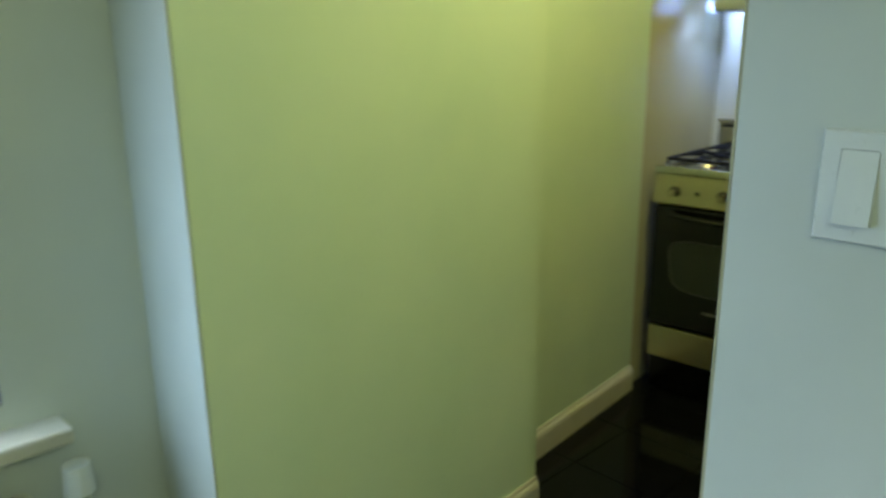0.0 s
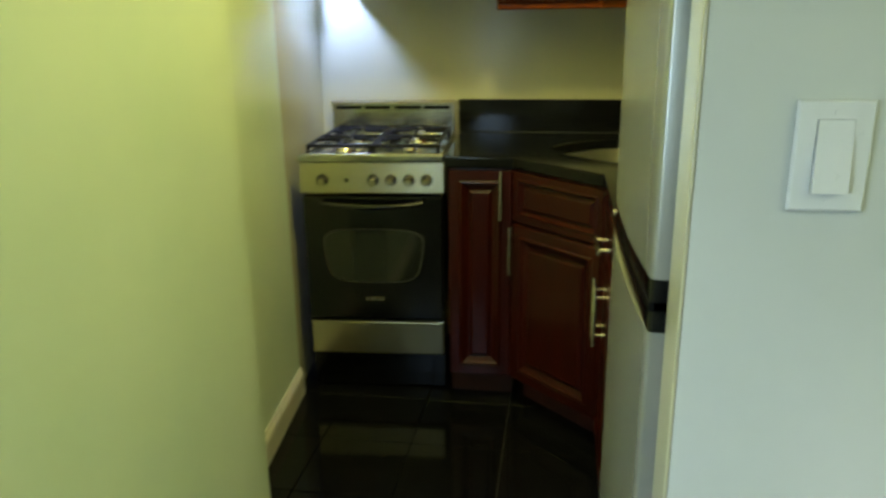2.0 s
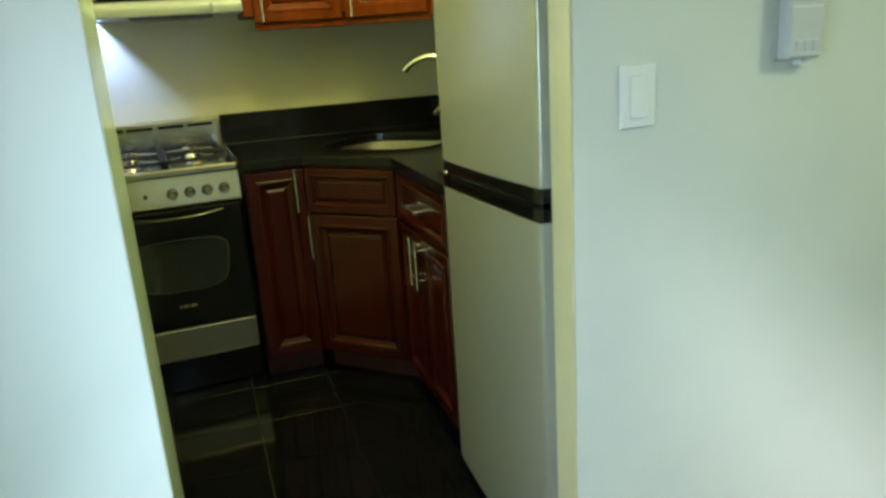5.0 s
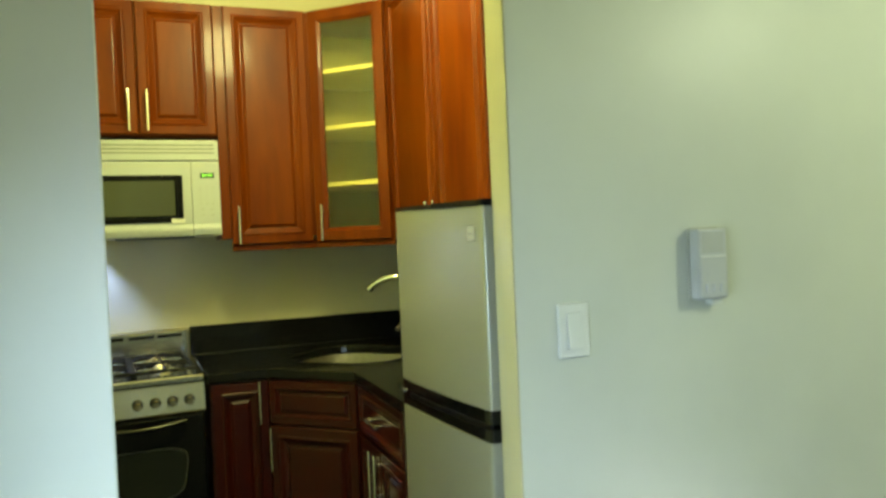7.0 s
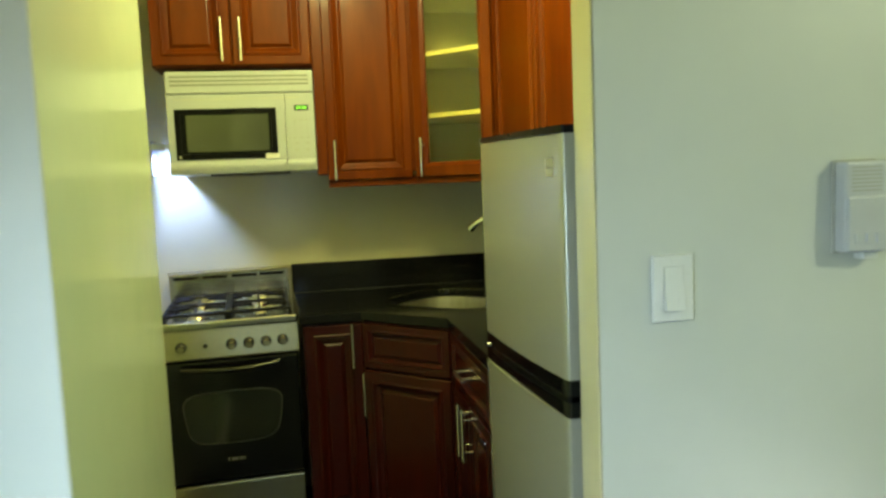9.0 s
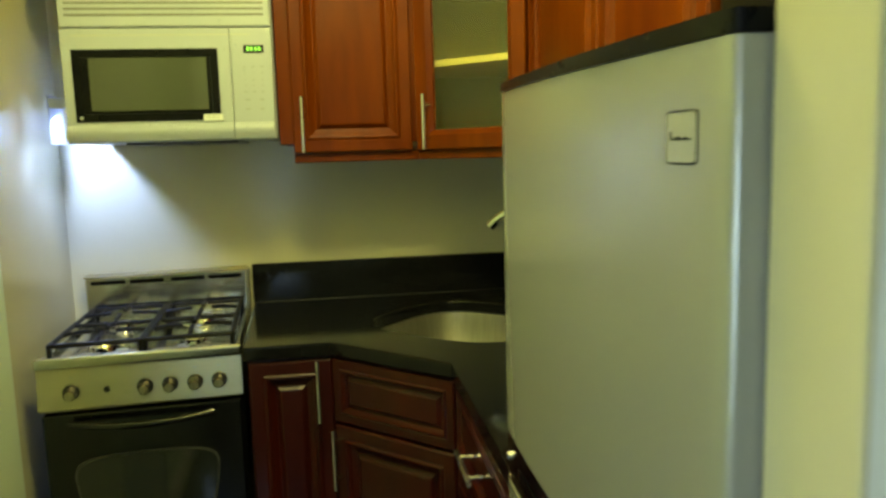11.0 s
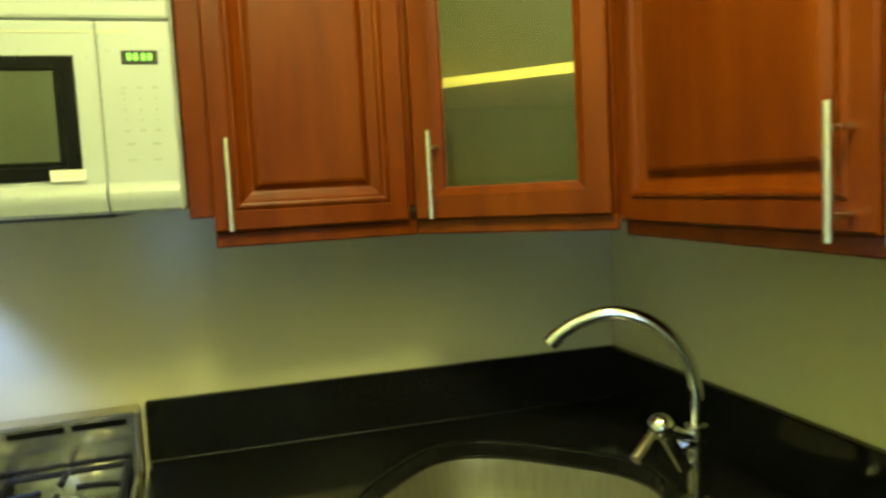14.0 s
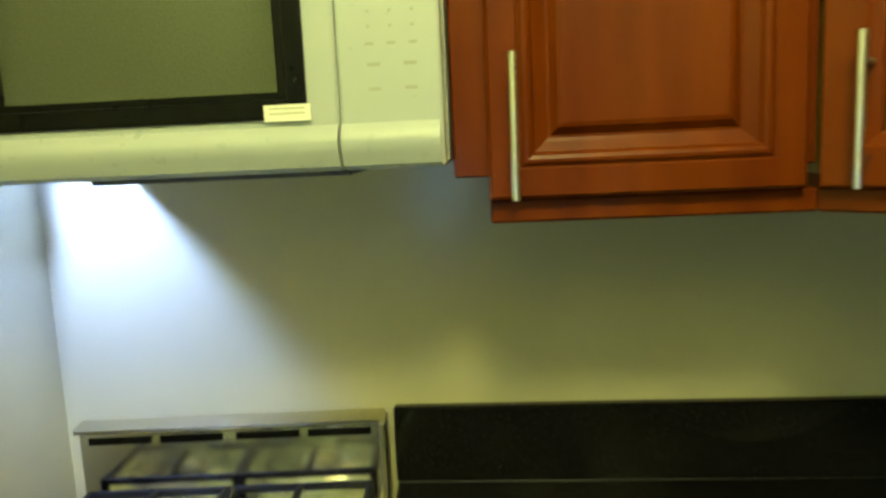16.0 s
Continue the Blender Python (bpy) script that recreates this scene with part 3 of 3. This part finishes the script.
grate(0.260, 0.486, 0.028, 0.505)
# backguard
bg = part("backguard", solid(0.0, SW, 0.530, 0.552, 0.885, 1.036, 0.003), POLISHED, st, "steel splash guard with vent slots")
bm = bmesh.new()
lo = [bm.verts.new((-0.004, y, z)) for y, z in ((0.524, 1.030), (0.552, 1.030), (0.556, 1.043), (0.520, 1.037))]
hi = [bm.verts.new((SW + 0.004, y, z)) for y, z in ((0.524, 1.030), (0.552, 1.030), (0.556, 1.043), (0.520, 1.037))]
bm.faces.new(lo)
bm.faces.new(hi[::-1])
for i in range(4):
    bm.faces.new((lo[i], lo[(i + 1) % 4], hi[(i + 1) % 4], hi[i]))
part("flange", bm, STEEL, bg)
for x in (0.016, 0.136, 0.264, 0.384):
    part("slot", solid(x, x + 0.106, 0.5285, 0.531, 1.008, 1.021, 0.001), JET, bg)
part("edge_trim", solid(SW - 0.002, SW + 0.010, 0.50, 0.555, 0.90, 1.038, 0.003), STEEL, bg)

# ---- microwave ----
MX0, MX1, MZ0, MZ1, MYF = 0.070, 0.642, 1.455, 1.862, -0.387
MW = MX1 - MX0
mw = thing("microwave_oven", pose(MX0, MYF, 0), "white over-the-range microwave with black window and green display", "microwave")
part("body", solid(0, MW, 0.03, 0.383, MZ0 + 0.006, MZ1, 0.004), WHITEPL, mw)
bm = solid(0.002, 0.4549, 0.0, 0.03, MZ0 + 0.004, 1.772, 0.004, 2)
md = part("door", bm, WHITEPL, mw, "white microwave door")
part("panel", solid(0.4556, MW - 0.002, 0.0, 0.03, MZ0 + 0.004, 1.772, 0.004, 2), WHITEPL, mw, "white control panel")
bm = bmesh.new()
rings(bm, 0.030, 0.420, 1.518, 1.716, [(0, 0.002), (0.0, -0.003), (0.004, -0.004), (0.021, -0.004), (0.022, -0.001)], True)
part("window_frame", bm, JET, md, "glossy black window surround")
part("window", solid(0.073, 0.388, -0.0026, 0.002, 1.548, 1.692), MWGLASS, md, "dark meshed window")
bm = bmesh.new()
prof = [(0.004, 1.512), (-0.004, 1.508), (-0.012, 1.498), (-0.014, 1.490), (-0.010, 1.478), (-0.004, 1.464), (0.004, 1.460)]
lo = [bm.verts.new((0.004, y, z)) for y, z in prof]
hi = [bm.verts.new((0.4535, y, z)) for y, z in prof]
bm.faces.new(lo)
bm.faces.new(hi[::-1])
for i in range(len(prof) - 1):
    bm.faces.new((lo[i], lo[i + 1], hi[i + 1], hi[i]))
part("handle", bm, WHITEPL, md, "rounded white door lip", True)
bm = bmesh.new()
lo = [bm.verts.new((0.457, y, z)) for y, z in prof]
hi = [bm.verts.new((MW - 0.006, y, z)) for y, z in prof]
bm.faces.new(lo)
bm.faces.new(hi[::-1])
for i in range(len(prof) - 1):
    bm.faces.new((lo[i], lo[i + 1], hi[i + 1], hi[i]))
part("open_button", bm, WHITEPL, mw, "wide white door release", True)
part("sticker", solid(0.372, 0.424, -0.0055, -0.003, 1.516, 1.534), SWITCHPL, md, "small white paper label")
bm = bmesh.new()
for z in (1.529, 1.5235):
    box(bm, 0.378, 0.418, -0.0062, -0.0052, z, z + 0.0018)
part("print", bm, GREYPL, md)
part("logo", rod(bmesh.new(), (0.045, -0.0038, 1.530), (0.045, -0.0048, 1.530), 0.005, 16), GREYPL, md, "small round mark")
bm = solid(0.002, MW - 0.002, 0.004, 0.03, 1.776, MZ1, 0.006, 2)
gr = part("vent_grille", bm, WHITEPL, mw, "white vent grille with dark slots")
for z in (1.806, 1.822, 1.838):
    part("slot", solid(0.02, MW - 0.02, 0.0025, 0.006, z, z + 0.006), BADGE, gr)
part("groove", solid(0.03, MW - 0.06, -0.0012, 0.002, 1.752, 1.755), GREYPL, md)
dp = part("display", solid(0.492, 0.548, -0.0025, 0.001, 1.702, 1.724, 0.001), BLACKPL, mw, "dark display with green digits")
bm = bmesh.new()
for x in (0.504, 0.514, 0.526, 0.536):
    box(bm, x - 0.003, x + 0.003, -0.0033, -0.002, 1.708, 1.719)
part("digit", bm, DIGIT, dp, "green glowing digits")
bm = bmesh.new()
for j, z in enumerate((1.664, 1.646, 1.628, 1.612, 1.594)):
    for i, x in enumerate((0.492, 0.516, 0.540)):
        w = 0.0016 if j in (1, 2, 3) else 0.0045
        box(bm, x - w, x + w, -0.0008, 0.001, z - 0.0016, z + 0.0016)
for x in (0.496, 0.536):
    for z in (1.572, 1.546):
        box(bm, x - 0.007, x + 0.007, -0.0008, 0.001, z - 0.002, z + 0.002)
tagged(part("keypad", bm, KEYPRINT, mw, "faint grey keypad print"), kind="stuff")
part("underside", solid(0.15, 0.46, 0.02, 0.30, MZ0 - 0.002, MZ0 + 0.008, 0.002), BLACKPL, mw, "dark underside filter plate")

# made-up fixture for the glow on the back wall; its plate blocks spill sideways
cl = thing("side_glow_rig", pose(0.005, -0.22, 1.548), "added holder for an unseen light source beside the microwave", "lamp")
part("shade", solid(-0.027, -0.025, -0.03, 0.09, -0.085, 0.06, 0.0008), BADGE, cl, "added thin plate keeping light off the side wall")
part("housing", solid(-0.0245, 0.0245, -0.03, -0.012, 0.018, 0.050, 0.003, 2), WHITEPL, cl)
part("bracket", solid(0.025, 0.0648, -0.026, -0.018, 0.025, 0.043, 0.001), WHITEPL, cl)

# ---- refrigerator ----
fr = thing("refrigerator", pose(1.041, -1.546, 0, 0, 0, -90), "silver two-door refrigerator with black handle band and top", "refrigerator")
FW = 0.630


def bowed(x0, x1, z0, z1, bulge, depth, inset=0.0, n=28, rise0=0.0, rise1=0.0):
    """A door whose face bows out gently across its width."""
    bm = bmesh.new()
    cols = []
    for u in [0.0, 0.004, 0.012] + [i / n for i in range(1, n)] + [0.988, 0.996, 1.0]:
        x = x0 + (x1 - x0) * u
        y = inset - bulge * (1 - (2 * u - 1) ** 2)
        e = min(u, 1 - u)
        y += 0.006 if e < 0.001 else 0.002 if e < 0.005 else 0.0
        za, zb = z0 + rise0 * u, z1 + rise1 * u
        cols.append([bm.verts.new((x, y, za)), bm.verts.new((x, y, zb)), bm.verts.new((x, depth, za)), bm.verts.new((x, depth, zb))])
    for a, b in zip(cols, cols[1:]):
        bm.faces.new((a[0], b[0], b[1], a[1]))
        bm.faces.new((a[2], a[3], b[3], b[2]))
        bm.faces.new((a[1], b[1], b[3], a[3]))
        bm.faces.new((a[0], a[2], b[2], b[0]))
    for c in (cols[0], cols[-1]):
        bm.faces.new((c[0], c[1], c[3], c[2]))
    return bm


part("body", solid(0.004, FW - 0.004, 0.066, 0.58, 0.02, 1.438, 0.005, 2), FRIDGE, fr)
part("top_cover", bowed(0.0, FW, 1.439, 1.500, 0.0, 0.585, 0.066, 4, 0.0, -0.009), STEEL, fr)
fz = part("freezer_door", bowed(0.0, FW, 0.995, 1.490, 0.010, 0.06, 0.0, 28, 0.024, -0.016), FRIDGE, fr, "silver freezer door", True)
part("door", bowed(0.0, FW, 0.06, 0.918, 0.010, 0.06, 0.0, 28, 0.0, 0.028), FRIDGE, fr, "silver lower door", True)
part("top_trim", bowed(-0.001, FW + 0.001, 1.4905, 1.502, 0.0115, 0.06, -0.001, 14, -0.016, -0.0125), JET, fr, "black top edge trim", True)
hb = part("handle_band", bowed(0.0, FW, 0.919, 0.994, 0.005, 0.06, 0.0, 14, 0.028, 0.024), BLACK, fr, "glossy black recessed handle band", True)
part("grip", bowed(0.06, FW, 0.950, 0.962, 0.009, 0.03, -0.001, 14, 0.026, 0.026), JET, hb, "", True)
part("pivot", rod(bmesh.new(), (0.022, 0.006, 0.958), (0.022, -0.006, 0.958), 0.007, 14), CHROME, hb, "small chrome pivot", True)
part("base_grille", solid(0.02, FW - 0.02, 0.03, 0.07, 0.0, 0.058), BLACKPL, fr)


def rounded_rect(x0, x1, z0, z1, r, n=5):
    pts = []
    for cx, cz, a0 in ((x1 - r, z1 - r, 0), (x0 + r, z1 - r, 90), (x0 + r, z0 + r, 180), (x1 - r, z0 + r, 270)):
        pts += [(cx + r * math.cos(radians(a0 + 90 * k / n)), cz + r * math.sin(radians(a0 + 90 * k / n))) for k in range(n + 1)]
    return pts


def on_door(bm):
    """Bend a flat plate onto the bowed freezer door."""
    for v in bm.verts:
        v.co.y -= 0.010 * (1 - (2 * v.co.x / FW - 1) ** 2)
    return bm


bg = part("badge", on_door(rounded_panel(0, 0, rounded_rect(0.548, 0.590, 1.396, 1.433, 0.005), -0.0004, 0.002)), JET, fz, "black-edged badge")
part("badge_face", on_door(rounded_panel(0, 0, rounded_rect(0.5496, 0.5884, 1.3976, 1.4314, 0.004), -0.0008, 0.002)), BADGEFACE, bg, "pale silver badge face")
bm = bmesh.new()
for i in range(6):
    x = 0.5545 + i * 0.0048
    h = (0.009, 0.003, 0.004, 0.0025, 0.0035, 0.002)[i]
    box(bm, x, x + (0.0015 if i == 0 else 0.0038), -0.0011, -0.0004, 1.4125, 1.4125 + h * 0.7)
on_door(bm)
part("badge_print", bm, JET, bg, "unreadable dark print")

# ---- wall switch, chime box ----
sx0, sz0 = 1.163, 1.137
sw = thing("light_switch", pose(sx0, JY0, sz0), "white rocker light switch plate on pale wall", "light switch")
bm = bmesh.new()
rings(bm, 0.0, 0.076, 0.0, 0.117, [(0.0, 0.0), (0.0, -0.004), (0.002, -0.0065), (0.0195, -0.007), (0.0195, -0.001)], True)
part("plate", bm, SWITCHPL, sw)
bm = bmesh.new()
lo = [bm.verts.new((0.0207, y, z)) for y, z in ((-0.0015, 0.0208), (-0.0150, 0.0208), (-0.0072, 0.0970), (-0.0015, 0.0970))]
hi = [bm.verts.new((0.0561, y, z)) for y, z in ((-0.0015, 0.0208), (-0.0150, 0.0208), (-0.0072, 0.0970), (-0.0015, 0.0970))]
bm.faces.new(lo)
bm.faces.new(hi[::-1])
for i in range(4):
    bm.faces.new((lo[i], lo[(i + 1) % 4], hi[(i + 1) % 4], hi[i]))
part("rocker", bm, SWITCHPL, sw)
for z in (0.012, 0.105):
    part("screw", rod(bmesh.new(), (0.038, -0.006, z), (0.038, -0.0078, z), 0.003, 10), SWITCHPL, sw, "", True)
bx = thing("intercom_box", pose(1.514, JY0, 1.240), "white wall intercom box with slotted speaker", "intercom")
part("back_plate", solid(-0.002, 0.086, -0.006, 0.0, -0.003, 0.165, 0.002), GREYPL, bx)
part("body", solid(0, 0.084, -0.036, -0.006, 0, 0.162, 0.005, 2), INTERCOM, bx)
part("cover", solid(0.003, 0.081, -0.0395, -0.034, 0.003, 0.100, 0.003, 2), INTERCOM, bx, "pale raised lower cover")
for k in range(7):
    part("slot", solid(0.012, 0.072, -0.0368, -0.034, 0.109 + k * 0.0068, 0.1115 + k * 0.0068), GREYPL, bx)
for x in (0.022, 0.043, 0.064):
    part("button", solid(x - 0.0065, x + 0.0065, -0.043, -0.038, 0.016, 0.036, 0.0015), INTERCOM, bx, "small grey push button")
part("tab", solid(0.045, 0.078, -0.024, 0.0, -0.014, -0.001, 0.002), SWITCHPL, bx)

# ---- baseboards ----
def wall_x(y):
    """Face of the slanted wall beside the stove."""
    return WX0 + (WX1 - WX0) * y / BY


def baseboard(a, b, label):
    """A moulded board along the floor from a to b, standing out to the right of that line."""
    a, b = Vector((*a, 0)), Vector((*b, 0))
    d = (b - a).normalized()
    n = Vector((d.y, -d.x, 0))
    prof = [(0.0, 0.0), (0.014, 0.0), (0.014, 0.075), (0.011, 0.088), (0.006, 0.094), (0.004, 0.105), (0.0, 0.105)]
    bm = bmesh.new()
    lo = [bm.verts.new(a + n * u + Vector((0, 0, z))) for u, z in prof]
    hi = [bm.verts.new(b + n * u + Vector((0, 0, z))) for u, z in prof]
    bm.faces.new(lo)
    bm.faces.new(hi[::-1])
    for i in range(len(prof)):
        j = (i + 1) % len(prof)
        bm.faces.new((lo[i], lo[j], hi[j], hi[i]))
    return structure("baseboard", bm, TRIM, label, "baseboard")


baseboard((wall_x(-1.53) + 0.001, -1.53), (wall_x(-0.66) + 0.001, -0.66), "cream moulded baseboard along the kitchen wall")
baseboard((AX + 0.001, AY + 0.01), (BX + 0.001, BY), "cream moulded baseboard along the wall end")

# ---- window, sill and radiator in the living room ----
w = tagged(new("window_1"), "sash window with dark frame and clear panes", "window", "", "structure")
bm = bmesh.new()
for z0, z1 in ((WZ0, WZ0 + 0.05), (1.42, 1.46), (WZ1 - 0.05, WZ1)):
    box(bm, 0.028, 0.07, WY0 + 0.05, WY1 - 0.05, z0, z1, 0.004)
for y0, y1 in ((WY0, WY0 + 0.05), (WY1 - 0.05, WY1)):
    box(bm, 0.028, 0.07, y0, y1, WZ0, WZ1, 0.004)
part("frame", bm, BLACKPL, w, "dark window frame")
for z0, z1 in ((WZ0 + 0.05, 1.42), (1.46, WZ1 - 0.05)):
    p = part("pane", solid(0.046, 0.052, WY0 + 0.05, WY1 - 0.05, z0, z1), PANE, w)
    p.visible_shadow = False
structure("window_sill", solid(-0.05, WFX + 0.075, WY0 - 0.08, WY1 + 0.085, WZ0 - 0.075, WZ0 - 0.045, 0.006, 2), TRIM, "white painted window sill", "sill")
rd = thing("radiator", pose(WFX + 0.005, -3.745, 0), "cream cast iron column radiator under the window", "radiator")
bm0 = bmesh.new()
for zz in (0.12, 0.53):
    rod(bm0, (0.07, 0.0, zz), (0.07, 0.92, zz), 0.02, 12)
part("pipe", bm0, TRIM, rd, "", True)
for k in range(14):
    bm = bmesh.new()
    y = 0.03 + k * 0.066
    box(bm, 0.02, 0.12, y - 0.024, y + 0.024, 0.0, 0.60, 0.02, 3)
    part("section", bm, TRIM, rd, "", True)
vk = thing("radiator_valve", pose(WFX + 0.06, -2.762, 0.035), "radiator valve with white plastic knob", "valve")
bm = bmesh.new()
rod(bm, (0, 0, -0.035), (0, 0, 0.50), 0.012, 12)
rod(bm, (0, 0, 0.48), (0, 0, 0.545), 0.016, 14)
part("pipe", bm, GREYPL, vk, "", True)
part("knob", rod(bmesh.new(), (0, 0, 0.538), (0, 0, 0.594), 0.027, 24, 0.024), SWITCHPL, vk, "white plastic knob", True)

# ---- lamps ----
cl = thing("ceiling_light", pose(0.79, -1.50, 0), "small round lamp holder on the kitchen ceiling", "ceiling light")
part("base", rod(bmesh.new(), (0, 0, CEIL_Z - 0.03), (0, 0, CEIL_Z), 0.07, 32), TRIM, cl, "", True)
part("socket", rod(bmesh.new(), (0, 0, CEIL_Z - 0.075), (0, 0, CEIL_Z - 0.03), 0.022, 20), TRIM, cl, "", True)
cl = thing("pendant_lamp", pose(2.70, -3.60, 0), "bare pendant lamp hanging in the living room", "pendant lamp")
part("cord", rod(bmesh.new(), (0, 0, 2.36), (0, 0, CEIL_Z), 0.004, 8), TRIM, cl, "", True)
part("socket", rod(bmesh.new(), (0, 0, 2.325), (0, 0, 2.37), 0.022, 20), TRIM, cl, "", True)

# ---- floor tiles ----
S = 0.305
shared = finish(solid(-S / 2 + 0.0015, S / 2 - 0.0015, -S / 2 + 0.0015, S / 2 - 0.0015, -0.012, 0.0, 0.0012), "tile", TILE)
floor_ob = bpy.data.objects["floor"]
for i in range(-3, 5):
    for j in range(-12, 3):
        cx, cy = 0.465 + S * (i + 0.5), -0.96 + S * (j + 0.5)
        if cx - S / 2 > 1.645 or cy - S / 2 > 0 or cx + S / 2 < -0.1 or cy < -4.6:
            continue
        t = new("tile", shared)
        t.parent = floor_ob
        t.location = (cx, cy, random.uniform(-0.0006, 0.0006))
        t.rotation_euler = (random.uniform(-0.001, 0.001), random.uniform(-0.001, 0.001), 0)
